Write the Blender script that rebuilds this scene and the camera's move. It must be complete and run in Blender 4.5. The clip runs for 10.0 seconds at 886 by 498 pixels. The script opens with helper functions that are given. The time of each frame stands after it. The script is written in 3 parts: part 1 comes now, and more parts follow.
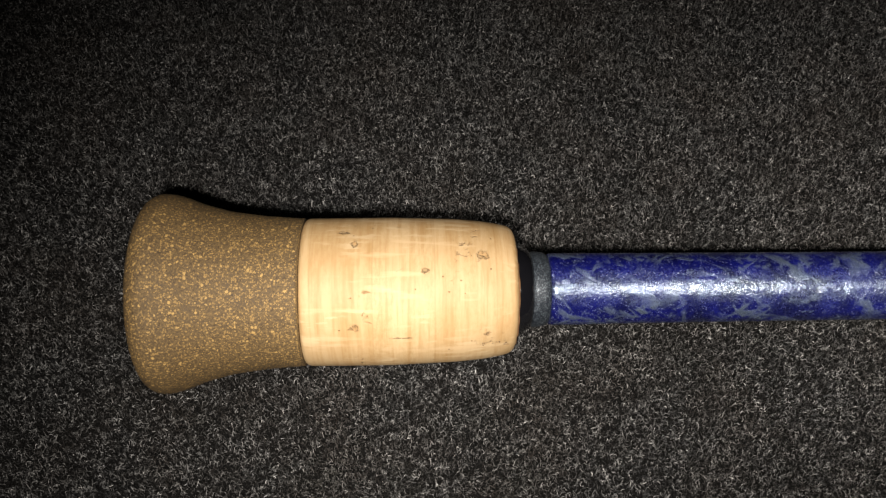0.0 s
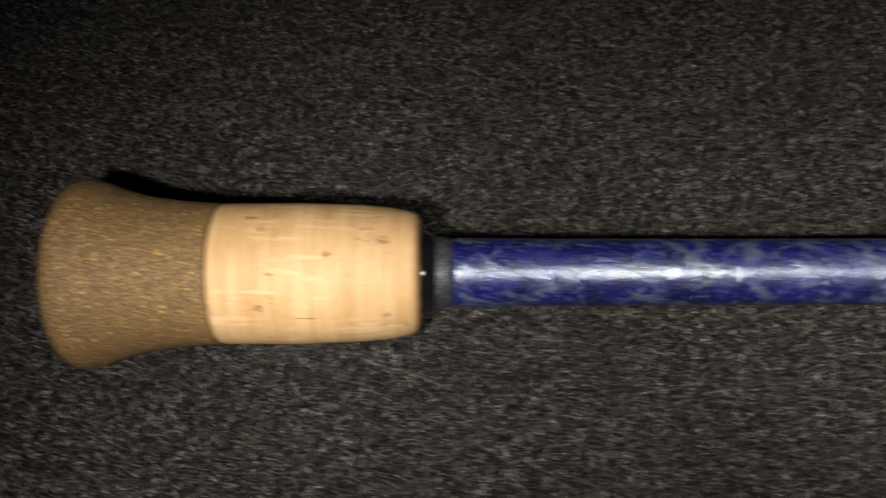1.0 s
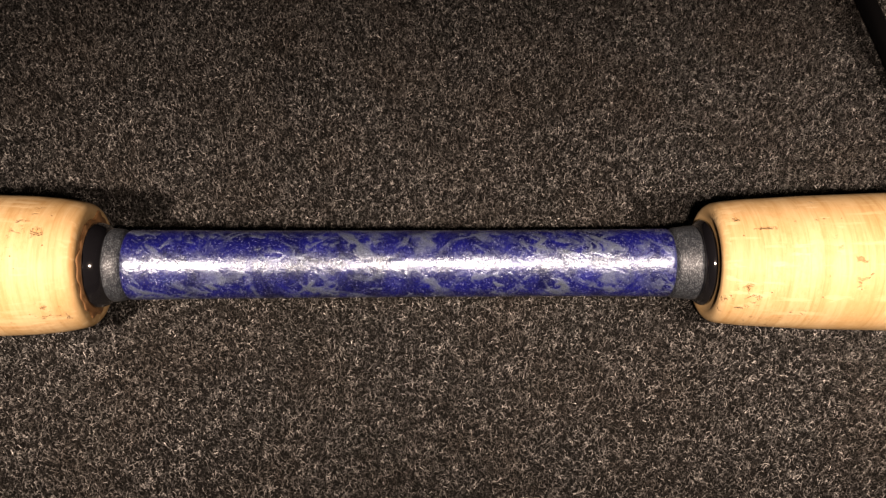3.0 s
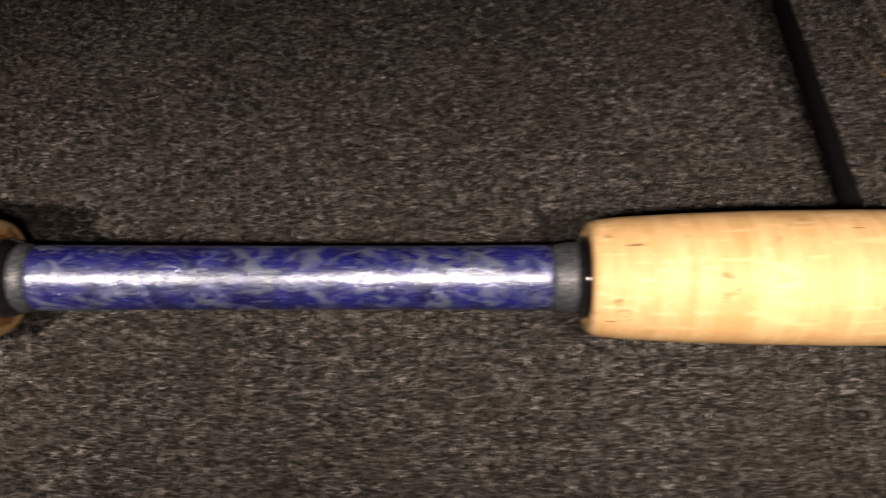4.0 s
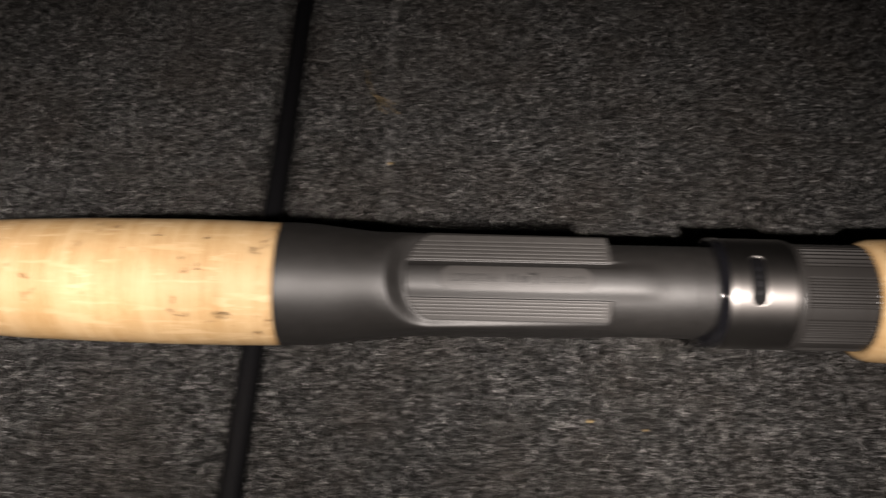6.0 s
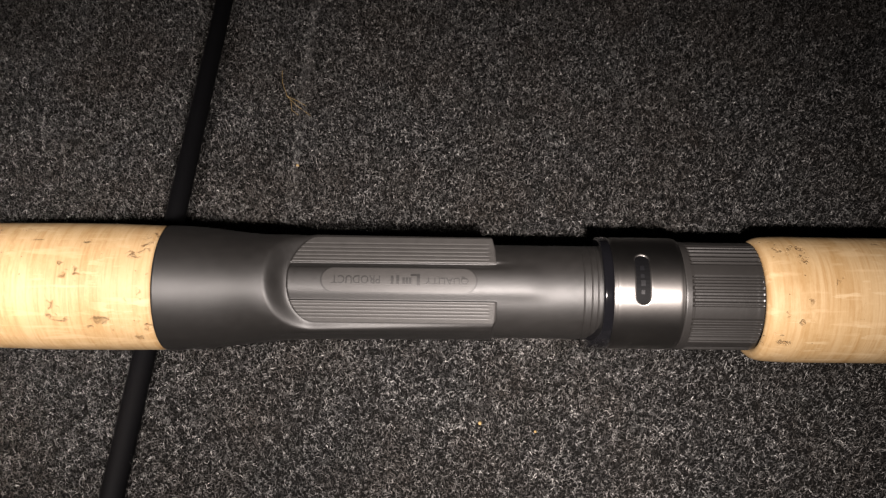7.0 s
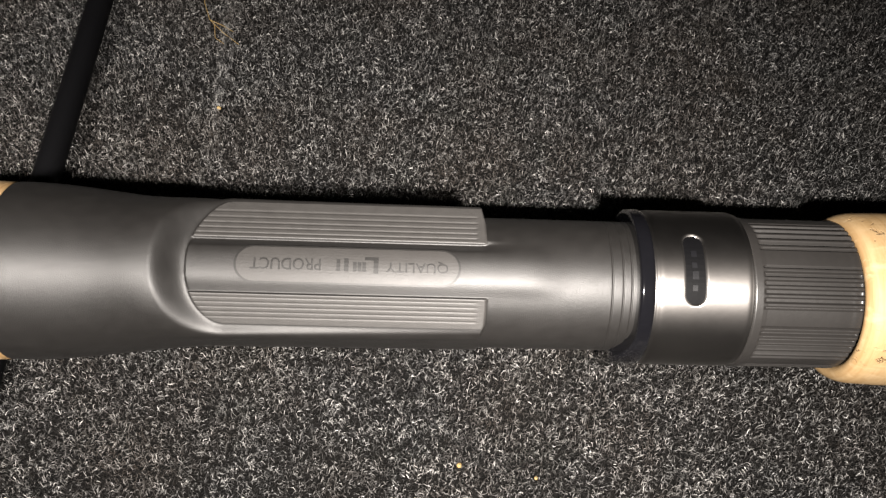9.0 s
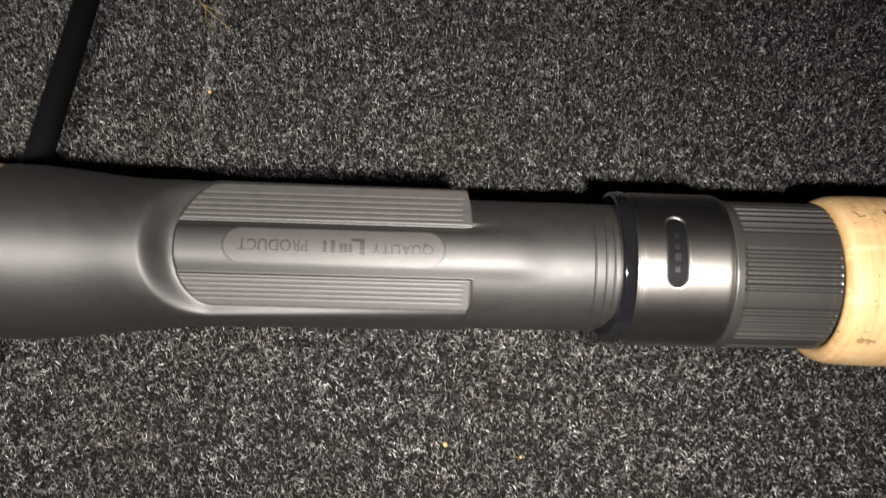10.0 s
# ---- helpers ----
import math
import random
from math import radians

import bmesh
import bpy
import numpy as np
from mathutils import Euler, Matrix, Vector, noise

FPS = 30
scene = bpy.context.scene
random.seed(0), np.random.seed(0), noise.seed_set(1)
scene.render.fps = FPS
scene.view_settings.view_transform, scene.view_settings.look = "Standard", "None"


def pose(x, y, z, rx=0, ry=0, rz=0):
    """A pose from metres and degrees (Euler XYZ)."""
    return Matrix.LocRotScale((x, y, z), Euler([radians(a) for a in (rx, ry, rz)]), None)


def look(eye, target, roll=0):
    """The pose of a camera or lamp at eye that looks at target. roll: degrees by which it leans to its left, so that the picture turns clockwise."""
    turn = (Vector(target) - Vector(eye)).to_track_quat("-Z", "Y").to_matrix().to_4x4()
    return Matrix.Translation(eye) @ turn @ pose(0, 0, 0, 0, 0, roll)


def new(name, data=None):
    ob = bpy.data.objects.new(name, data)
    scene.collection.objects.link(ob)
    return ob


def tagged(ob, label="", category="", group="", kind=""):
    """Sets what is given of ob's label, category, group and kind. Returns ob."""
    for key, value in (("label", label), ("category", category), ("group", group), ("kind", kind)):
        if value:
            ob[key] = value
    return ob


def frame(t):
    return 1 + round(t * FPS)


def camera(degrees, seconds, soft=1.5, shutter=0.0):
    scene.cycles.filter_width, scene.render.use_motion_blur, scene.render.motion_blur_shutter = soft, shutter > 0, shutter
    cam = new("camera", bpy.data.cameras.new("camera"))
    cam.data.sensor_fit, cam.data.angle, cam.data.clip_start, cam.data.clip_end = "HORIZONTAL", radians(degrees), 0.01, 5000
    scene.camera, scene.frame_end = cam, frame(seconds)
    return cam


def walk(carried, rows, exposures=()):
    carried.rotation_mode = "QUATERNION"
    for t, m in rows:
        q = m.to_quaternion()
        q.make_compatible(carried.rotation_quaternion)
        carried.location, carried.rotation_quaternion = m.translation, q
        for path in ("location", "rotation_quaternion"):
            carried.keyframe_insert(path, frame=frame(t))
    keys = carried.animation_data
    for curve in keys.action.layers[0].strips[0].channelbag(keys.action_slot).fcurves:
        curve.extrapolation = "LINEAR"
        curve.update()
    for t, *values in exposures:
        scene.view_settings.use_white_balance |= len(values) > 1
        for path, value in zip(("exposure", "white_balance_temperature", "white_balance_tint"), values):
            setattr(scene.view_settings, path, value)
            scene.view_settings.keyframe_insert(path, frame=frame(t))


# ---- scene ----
CM = 0.01
AXIS, SLOPE = 2.3, 0.008
# x, y, height (cm), watts and spread of the light
HAND_LIGHT = [(5.2, -12.2, 17.9, 0.14, 64), (17.2, -12.2, 18.5, 0.12, 66), (26.8, -12.3, 18.5, 0.125, 62), (40.3, -12.7, 17.4, 0.27, 75)]
PILE = 920000
SOFT, SHUTTER = 1.28, 0.65
EXPOSURES = [(0.0, 0.05, 6600, 10.5), (0.6, 0.0, 6600, 11.0), (1.0, -0.25, 6900, 13.0), (1.4, -0.05, 8000, 20.0), (2.0, 0.35, 8700, 27.0), (3.5, 0.4, 8500, 26.0), (3.8, 0.35, 8300, 25.0), (4.5, 0.0, 7600, 17.5), (5.0, -0.15, 7200, 12.0), (5.5, -0.22, 7000, 13.0), (6.2, 0.0, 6700, 17.0), (7.5, 0.36, 6700, 17.5), (8.0, 0.58, 6600, 17.0), (8.5, 0.84, 6600, 13.0), (10.0, 0.76, 6600, 12.0)]
cam = camera(55.1, 10.0, SOFT, SHUTTER)
# eye, target (cm) and roll
PATH = [
    (0, (6.09, -10.723, 17.803), (6.147, -9.51, 16.214), 1.3),
    (0.5, (6.529, -10.649, 17.971), (6.564, -9.447, 16.373), 0.2),
    (1, (8.738, -11.148, 18.468), (8.736, -9.971, 16.852), -0.5),
    (1.5, (13.499, -11.344, 18.73), (13.515, -10.174, 17.108), 1.0),
    (2, (15.791, -11.465, 18.676), (15.828, -10.315, 17.04), 1.4),
    (3.3, (15.74, -11.119, 18.319), (15.775, -9.953, 16.694), 0.9),
    (3.5, (16.102, -11.244, 18.524), (16.131, -10.08, 16.898), 0.7),
    (4, (19.098, -11.596, 19.069), (19.065, -10.41, 17.458), -1.6),
    (4.5, (23.361, -11.679, 19.665), (23.324, -10.499, 18.051), -1.5),
    (5, (27.825, -11.748, 19.854), (27.766, -10.561, 18.246), -2.1),
    (5.5, (31.613, -12.232, 20.213), (31.569, -11.036, 18.611), -0.9),
    (6, (35.514, -12.556, 20.297), (35.493, -11.351, 18.701), 0.2),
    (6.2, (36.993, -12.655, 20.217), (36.974, -11.44, 18.628), 0.1),
    (7.3, (38.457, -12.337, 20.159), (38.433, -11.132, 18.563), -0.5),
    (7.5, (38.397, -12.303, 20.106), (38.379, -11.095, 18.512), -0.1),
    (8, (38.465, -11.257, 18.868), (38.453, -10.012, 17.304), -0.1),
    (8.5, (38.349, -9.129, 15.776), (38.38, -7.978, 14.141), 2.0),
    (9, (38.236, -8.617, 15.156), (38.304, -7.46, 13.527), 4.1),
    (9.5, (38.273, -8.617, 15.202), (38.338, -7.45, 13.578), 3.9),
    (10, (38.476, -8.793, 15.245), (38.546, -7.66, 13.598), 4.3),
]
walk(cam, [(t, look(Vector(eye) * CM, Vector(target) * CM, roll)) for t, eye, target, roll in PATH], EXPOSURES)

# ---- world and light ----
world = bpy.data.worlds.new("dim_room")
scene.world = world
world.use_nodes = True
world.node_tree.nodes["Background"].inputs[0].default_value = (0.75, 0.82, 1.0, 1)
world.node_tree.nodes["Background"].inputs[1].default_value = 0.005

# the small white light held beside the camera, at four places along its way
for x, y, z, watts, spread in HAND_LIGHT:
    lamp_data = bpy.data.lights.new("hand_light", "AREA")
    lamp_data.shape, lamp_data.size, lamp_data.spread = "DISK", 0.009, radians(spread)
    lamp_data.energy, lamp_data.color = watts, (1.0, 0.95, 0.88)
    lamp = new("hand_light", lamp_data)
    lamp.matrix_world = look((x * CM, y * CM, z * CM), (x * CM, -0.003, 0.01))


# ---- materials ----
def material(name):
    m = bpy.data.materials.new(name)
    m.use_nodes = True
    t = m.node_tree
    return m, t, t.nodes["Principled BSDF"]


def node(t, kind, inputs=None, **props):
    n = t.nodes.new(kind)
    for key, value in props.items():
        setattr(n, key, value)
    for key, value in (inputs or {}).items():
        if isinstance(value, bpy.types.NodeSocket):
            t.links.new(value, n.inputs[key])
        else:
            n.inputs[key].default_value = value
    return n


def coords(t, scale=(1, 1, 1), offset=(0, 0, 0)):
    c = node(t, "ShaderNodeTexCoord")
    return node(t, "ShaderNodeMapping", {"Vector": c.outputs["Object"], "Scale": scale, "Location": offset}).outputs[0]


def noise_tex(t, vector, scale, detail=4.0, rough=0.55, distortion=0.0):
    return node(t, "ShaderNodeTexNoise", {"Vector": vector, "Scale": scale, "Detail": detail, "Roughness": rough, "Distortion": distortion}).outputs["Fac"]


def ramp(t, fac, *stops):
    n = node(t, "ShaderNodeValToRGB", {"Fac": fac})
    e = n.color_ramp.elements
    while len(e) < len(stops):
        e.new(0.5)
    for el, (p, c) in zip(e, stops):
        el.position = p
        el.color = (c, c, c, 1) if isinstance(c, (int, float)) else (*c, 1)
    return n.outputs[0]


def mix(t, fac, a, b, how="MIX"):
    n = node(t, "ShaderNodeMix", data_type="RGBA", blend_type=how)
    for i, v in ((0, fac), (6, a), (7, b)):
        if isinstance(v, bpy.types.NodeSocket):
            t.links.new(v, n.inputs[i])
        else:
            n.inputs[i].default_value = v if i == 0 else (*v, 1)
    return n.outputs[2]


def math_node(t, how, a, b=0.0):
    n = node(t, "ShaderNodeMath", operation=how)
    for i, v in ((0, a), (1, b)):
        if isinstance(v, bpy.types.NodeSocket):
            t.links.new(v, n.inputs[i])
        else:
            n.inputs[i].default_value = v
    return n.outputs[0]


def bump(t, p, height, strength, distance):
    b = node(t, "ShaderNodeBump", {"Height": height, "Strength": strength, "Distance": distance})
    t.links.new(b.outputs[0], p.inputs["Normal"])


DEEP, RUST = (0.13, 0.075, 0.028), (0.33, 0.18, 0.065)
# scars of the grips: x, angle, radius, length and width (cm), colour
SCARS = [
    (29.9, 26, 1.62, 0.3, 0.13, DEEP), (29.45, 98, 1.62, 0.11, 0.06, DEEP), (28.9, 76, 1.62, 0.08, 0.06, DEEP), (30.75, 5, 1.6, 0.14, 0.1, RUST), (28.2, 100, 1.62, 0.2, 0.04, DEEP),
    (23.15, 86, 1.48, 0.3, 0.05, DEEP), (22.55, 98, 1.43, 0.1, 0.09, RUST), (22.6, 10, 1.42, 0.12, 0.05, DEEP),
    (7.4, 84, 1.54, 0.16, 0.12, RUST), (6.2, 70, 1.63, 0.1, 0.09, DEEP), (4.5, 104, 1.63, 0.16, 0.08, DEEP), (4.75, 92, 1.63, 0.09, 0.12, RUST), (4.75, 27, 1.63, 0.12, 0.12, RUST), (5.7, 18, 1.63, 0.28, 0.03, DEEP),
    (47.0, 92, 1.58, 0.13, 0.12, RUST), (46.85, 35, 1.58, 0.12, 0.13, RUST), (46.5, 15, 1.57, 0.2, 0.12, RUST),
]


def cork_material(name, tint, joints):
    """Natural cork: pale discs glued end to end, streaks across, dark lenticels, filler patches."""
    m, t, p = material(name)
    c = coords(t)
    x = node(t, "ShaderNodeSeparateXYZ", {"Vector": c}).outputs[0]
    disc = math_node(t, "FLOOR", math_node(t, "DIVIDE", x, joints))
    tone = node(t, "ShaderNodeTexWhiteNoise", {"W": disc}, noise_dimensions="1D").outputs[0]
    cloud = noise_tex(t, c, 120, 5, 0.6)
    col = mix(t, ramp(t, cloud, (0.3, 0.0), (0.7, 1.0)), (tint[0] * 0.9, tint[1] * 0.86, tint[2] * 0.8), (tint[0] * 1.14, tint[1] * 1.2, tint[2] * 1.3))
    grainy = noise_tex(t, coords(t, (1.6, 0.7, 0.7)), 900, 4, 0.7)
    col = mix(t, ramp(t, grainy, (0.42, 0.0), (0.68, 0.6)), col, (tint[0] * 0.76, tint[1] * 0.7, tint[2] * 0.6))
    col = mix(t, math_node(t, "MULTIPLY", tone, 0.5), col, (tint[0] * 0.88, tint[1] * 0.8, tint[2] * 0.68))
    # broad pale and tan bands round the disc
    band = noise_tex(t, coords(t, (1, 0.1, 0.1), (0.3, 0, 0)), 260, 3, 0.6)
    col = mix(t, ramp(t, band, (0.4, 0.0), (0.6, 0.5)), col, (min(1, tint[0] * 1.2), tint[1] * 1.28, tint[2] * 1.45))
    # growth lines across the disc
    lines = noise_tex(t, coords(t, (1, 0.06, 0.06)), 900, 3, 0.6)
    col = mix(t, ramp(t, lines, (0.48, 0.0), (0.72, 0.7)), col, (tint[0] * 0.78, tint[1] * 0.66, tint[2] * 0.5))
    streak = noise_tex(t, coords(t, (0.16, 1, 1), (0.2, 0.1, 0)), 420, 3, 0.5)
    col = mix(t, ramp(t, streak, (0.58, 0.0), (0.68, 0.6)), col, (min(1, tint[0] * 1.25), tint[1] * 1.32, tint[2] * 1.5))
    # joints
    frac = math_node(t, "FRACT", math_node(t, "DIVIDE", x, joints))
    seam = ramp(t, frac, (0.0, 0.22), (0.02, 0.0), (0.98, 0.0), (1.0, 0.22))
    col = mix(t, seam, col, (tint[0] * 0.62, tint[1] * 0.48, tint[2] * 0.32))
    # pale filler scars along the grip
    scar = noise_tex(t, coords(t, (0.22, 1, 1), (0.7, 0.3, 0.2)), 520, 4, 0.55)
    scar = math_node(t, "MULTIPLY", ramp(t, scar, (0.57, 0.0), (0.61, 1.0)), ramp(t, noise_tex(t, c, 75, 2, 0.5), (0.5, 0.0), (0.6, 0.8)))
    col = mix(t, math_node(t, "MULTIPLY", scar, 0.6), col, (min(1, tint[0] * 1.3), min(1, tint[1] * 1.45), tint[2] * 1.75))
    # lenticels gathered in patches
    fleck = noise_tex(t, coords(t, (0.7, 1, 1), (0.9, 0, 0.3)), 640, 4, 0.65, 0.8)
    where = noise_tex(t, coords(t, (1, 1, 1), (0.4, 0, 0.3)), 105, 3, 0.65)
    pit = math_node(t, "MULTIPLY", ramp(t, fleck, (0.56, 0.0), (0.66, 1.0)), ramp(t, where, (0.59, 0.0), (0.69, 1.0)))
    specks = node(t, "ShaderNodeTexVoronoi", {"Vector": coords(t, (0.8, 1, 1)), "Scale": 330}).outputs["Distance"]
    pit = math_node(t, "MAXIMUM", pit, math_node(t, "MULTIPLY", ramp(t, specks, (0.03, 1.0), (0.055, 0.0)), 0.7))
    col = mix(t, math_node(t, "MULTIPLY", pit, 0.85), col, (0.13, 0.062, 0.022))
    ragged = math_node(t, "MULTIPLY", noise_tex(t, c, 900, 4, 0.7, 0.5), 1.9)
    for x, theta, r, length, width, dark in SCARS:
        dy, dz = -math.cos(math.radians(theta)), math.sin(math.radians(theta))
        away = node(t, "ShaderNodeVectorMath", {0: c, 1: (x * CM, r * dy * CM, r * dz * CM)}, operation="SUBTRACT").outputs[0]
        away = node(t, "ShaderNodeVectorMath", {0: away, 1: (125 / length, 125 / width, 125 / width)}, operation="MULTIPLY").outputs[0]
        size = node(t, "ShaderNodeVectorMath", {0: away}, operation="LENGTH").outputs["Value"]
        mask = ramp(t, math_node(t, "ADD", math_node(t, "MULTIPLY", size, 0.5), math_node(t, "SUBTRACT", ragged, 0.75)), (0.36, 1.0), (0.68, 0.0))
        col = mix(t, math_node(t, "MULTIPLY", mask, 0.45), col, dark)
        pit = math_node(t, "MAXIMUM", pit, mask)
    t.links.new(col, p.inputs["Base Color"])
    p.inputs["Roughness"].default_value = 0.62
    p.inputs["Specular IOR Level"].default_value = 0.35
    high = math_node(t, "SUBTRACT", math_node(t, "MULTIPLY", cloud, 0.3), pit)
    bump(t, p, math_node(t, "ADD", high, math_node(t, "MULTIPLY", lines, 0.2)), 0.8, 0.0006)
    return m


def burl_material():
    """Rubberised cork: brown binder with tan granules."""
    m, t, p = material("rubber_cork")
    c = coords(t)
    wobble = node(t, "ShaderNodeVectorMath", {0: node(t, "ShaderNodeTexNoise", {"Vector": c, "Scale": 1500.0, "Detail": 2.0}).outputs["Color"], 1: (0.0007, 0.0007, 0.0007)}, operation="MULTIPLY").outputs[0]
    uneven = node(t, "ShaderNodeVectorMath", {0: c, 1: wobble}, operation="ADD").outputs[0]

    def granules(scale, share, size):
        chip = node(t, "ShaderNodeTexVoronoi", {"Vector": uneven, "Scale": scale})
        pick = node(t, "ShaderNodeSeparateColor", {"Color": chip.outputs["Color"]})
        chosen = ramp(t, pick.outputs[0], (1 - share, 0.0), (1 - share * 0.8, 1.0))
        near = math_node(t, "SUBTRACT", chip.outputs["Distance"], math_node(t, "MULTIPLY", pick.outputs[1], size * 0.5))
        return math_node(t, "MULTIPLY", chosen, ramp(t, near, (size * 0.5, 1.0), (size * 0.8, 0.0)))

    g = ramp(t, noise_tex(t, c, 2400, 3, 0.6, 0.3), (0.45, 0.0), (0.6, 1.0))
    dark = ramp(t, noise_tex(t, coords(t, (1, 1, 1), (0.1, 0.7, 0)), 2100, 2, 0.5), (0.32, 1.0), (0.42, 0.0))
    col = mix(t, noise_tex(t, c, 260, 3), (0.056, 0.035, 0.0155), (0.085, 0.055, 0.025))
    col = mix(t, math_node(t, "MULTIPLY", g, 0.4), col, (0.2, 0.125, 0.045))
    col = mix(t, math_node(t, "MULTIPLY", dark, 0.6), col, (0.03, 0.018, 0.009))
    col = mix(t, math_node(t, "MULTIPLY", granules(2500, 0.45, 0.52), 0.55), col, (0.33, 0.2, 0.065))
    col = mix(t, math_node(t, "MULTIPLY", granules(1500, 0.1, 0.45), 0.55), col, (0.48, 0.3, 0.1))
    t.links.new(col, p.inputs["Base Color"])
    p.inputs["Roughness"].default_value = 0.7
    p.inputs["Specular IOR Level"].default_value = 0.3
    bump(t, p, math_node(t, "ADD", noise_tex(t, c, 1500, 2), g), 0.35, 0.0002)
    return m


def marble_material():
    """Deep blue sleeve with slanting strokes of pearl pigment and fine flake, under a clear coat."""
    m, t, p = material("blue_pearl_marble")
    c = coords(t)
    xyz = node(t, "ShaderNodeSeparateXYZ", {"Vector": c})
    round_it = math_node(t, "ARCTAN2", math_node(t, "MULTIPLY", xyz.outputs[1], -1.0), xyz.outputs[2])
    flat = node(t, "ShaderNodeCombineXYZ", {"X": xyz.outputs[0], "Y": math_node(t, "MULTIPLY", round_it, 0.0078)}).outputs[0]

    def strokes(turn, stretch, scale, seed, low, high):
        v = node(t, "ShaderNodeMapping", {"Vector": flat, "Rotation": (0, 0, math.radians(turn)), "Location": (seed, seed * 0.7, seed)}).outputs[0]
        v = node(t, "ShaderNodeMapping", {"Vector": v, "Scale": (stretch, 1, 1)}).outputs[0]
        return ramp(t, noise_tex(t, v, scale, 5, 0.62, 0.7), (low, 0.0), (low + (high - low) * 0.45, 0.55), (high, 1.0))

    big = strokes(-24, 0.48, 200, 0.31, 0.54, 0.63)
    small = strokes(-34, 0.42, 400, 0.83, 0.56, 0.66)
    cross = strokes(38, 0.45, 340, 0.57, 0.57, 0.66)
    where = ramp(t, noise_tex(t, flat, 95, 3, 0.6), (0.42, 0.1), (0.6, 1.0))
    pearl = math_node(t, "MAXIMUM", math_node(t, "MULTIPLY", big, 0.8), math_node(t, "MAXIMUM", math_node(t, "MULTIPLY", small, 0.75), math_node(t, "MULTIPLY", cross, 0.65)))
    pearl = math_node(t, "MULTIPLY", pearl, where)
    veil = noise_tex(t, flat, 150, 4, 0.6, 0.8)
    flake = node(t, "ShaderNodeTexVoronoi", {"Vector": c, "Scale": 5200}).outputs["Color"]
    spark = node(t, "ShaderNodeSeparateColor", {"Color": flake}).outputs[0]
    col = mix(t, ramp(t, veil, (0.35, 0.0), (0.68, 1.0)), (0.001, 0.0013, 0.03), (0.003, 0.0045, 0.1))
    col = mix(t, pearl, col, (0.19, 0.245, 0.34))
    col = mix(t, ramp(t, spark, (0.92, 0.0), (0.99, 0.4)), col, (0.3, 0.36, 0.6))
    t.links.new(col, p.inputs["Base Color"])
    t.links.new(ramp(t, pearl, (0.0, 0.1), (1.0, 0.97)), p.inputs["Metallic"])
    t.links.new(ramp(t, spark, (0.0, 0.34), (1.0, 0.25)), p.inputs["Roughness"])
    p.inputs["Specular IOR Level"].default_value = 1.0
    p.inputs["Specular Tint"].default_value = (0.72, 0.9, 1.0, 1)
    p.inputs["Coat Weight"].default_value = 0.55
    p.inputs["Coat Roughness"].default_value = 0.26
    relief = math_node(t, "ADD", math_node(t, "MULTIPLY", spark, 0.3), math_node(t, "MULTIPLY", pearl, 0.5))
    wrinkle = math_node(t, "MULTIPLY", noise_tex(t, flat, 560, 4, 0.65), 0.9)
    bump(t, p, math_node(t, "ADD", relief, math_node(t, "ADD", veil, wrinkle)), 0.45, 0.0005)
    t.links.new(p.inputs["Normal"].links[0].from_socket, p.inputs["Coat Normal"])
    return m


def plain(name, colour, rough, metal=0.0, grain=900.0, amount=0.25, depth=0.0001, spec=0.5, coat=0.0):
    m, t, p = material(name)
    c = coords(t)
    n = noise_tex(t, c, grain, 4, 0.6)
    big = noise_tex(t, c, grain * 0.08, 3, 0.6)
    lo = tuple(v * (1 - amount) for v in colour)
    hi = tuple(min(1, v * (1 + amount)) for v in colour)
    col = mix(t, math_node(t, "ADD", math_node(t, "MULTIPLY", n, 0.5), math_node(t, "MULTIPLY", big, 0.5)), lo, hi)
    t.links.new(col, p.inputs["Base Color"])
    t.links.new(ramp(t, big, (0.3, rough * 0.96), (0.7, min(1, rough * 1.04))), p.inputs["Roughness"])
    p.inputs["Metallic"].default_value = metal
    p.inputs["Specular IOR Level"].default_value = spec
    p.inputs["Coat Weight"].default_value = coat
    p.inputs["Coat Roughness"].default_value = 0.04
    bump(t, p, n, 0.3, depth)
    return m


def pile_material():
    m, t, p = material("carpet_fibre")
    rnd = node(t, "ShaderNodeNewGeometry").outputs["Random Per Island"]
    clump = noise_tex(t, coords(t), 420, 4, 0.65)
    patch = noise_tex(t, coords(t), 32, 4, 0.65)
    tone = math_node(t, "ADD", math_node(t, "MULTIPLY", rnd, 0.62), math_node(t, "MULTIPLY", ramp(t, clump, (0.36, 0.0), (0.64, 1.0)), 0.38))
    col = ramp(t, tone, (0.12, (0.006, 0.006, 0.006)), (0.4, (0.022, 0.0217, 0.0215)), (0.6, (0.068, 0.067, 0.0655)), (0.8, (0.2, 0.196, 0.19)), (1.0, (0.52, 0.508, 0.49)))
    col = mix(t, ramp(t, patch, (0.42, 0.0), (0.65, 0.4)), col, (0.055, 0.043, 0.033))
    moss = noise_tex(t, coords(t, (1, 1, 1), (0.6, 0.2, 0)), 70, 3, 0.6)
    col = mix(t, ramp(t, moss, (0.54, 0.0), (0.72, 0.2)), col, (0.032, 0.042, 0.037))
    t.links.new(col, p.inputs["Base Color"])
    p.inputs["Roughness"].default_value = 0.4
    p.inputs["Specular IOR Level"].default_value = 0.5
    return m


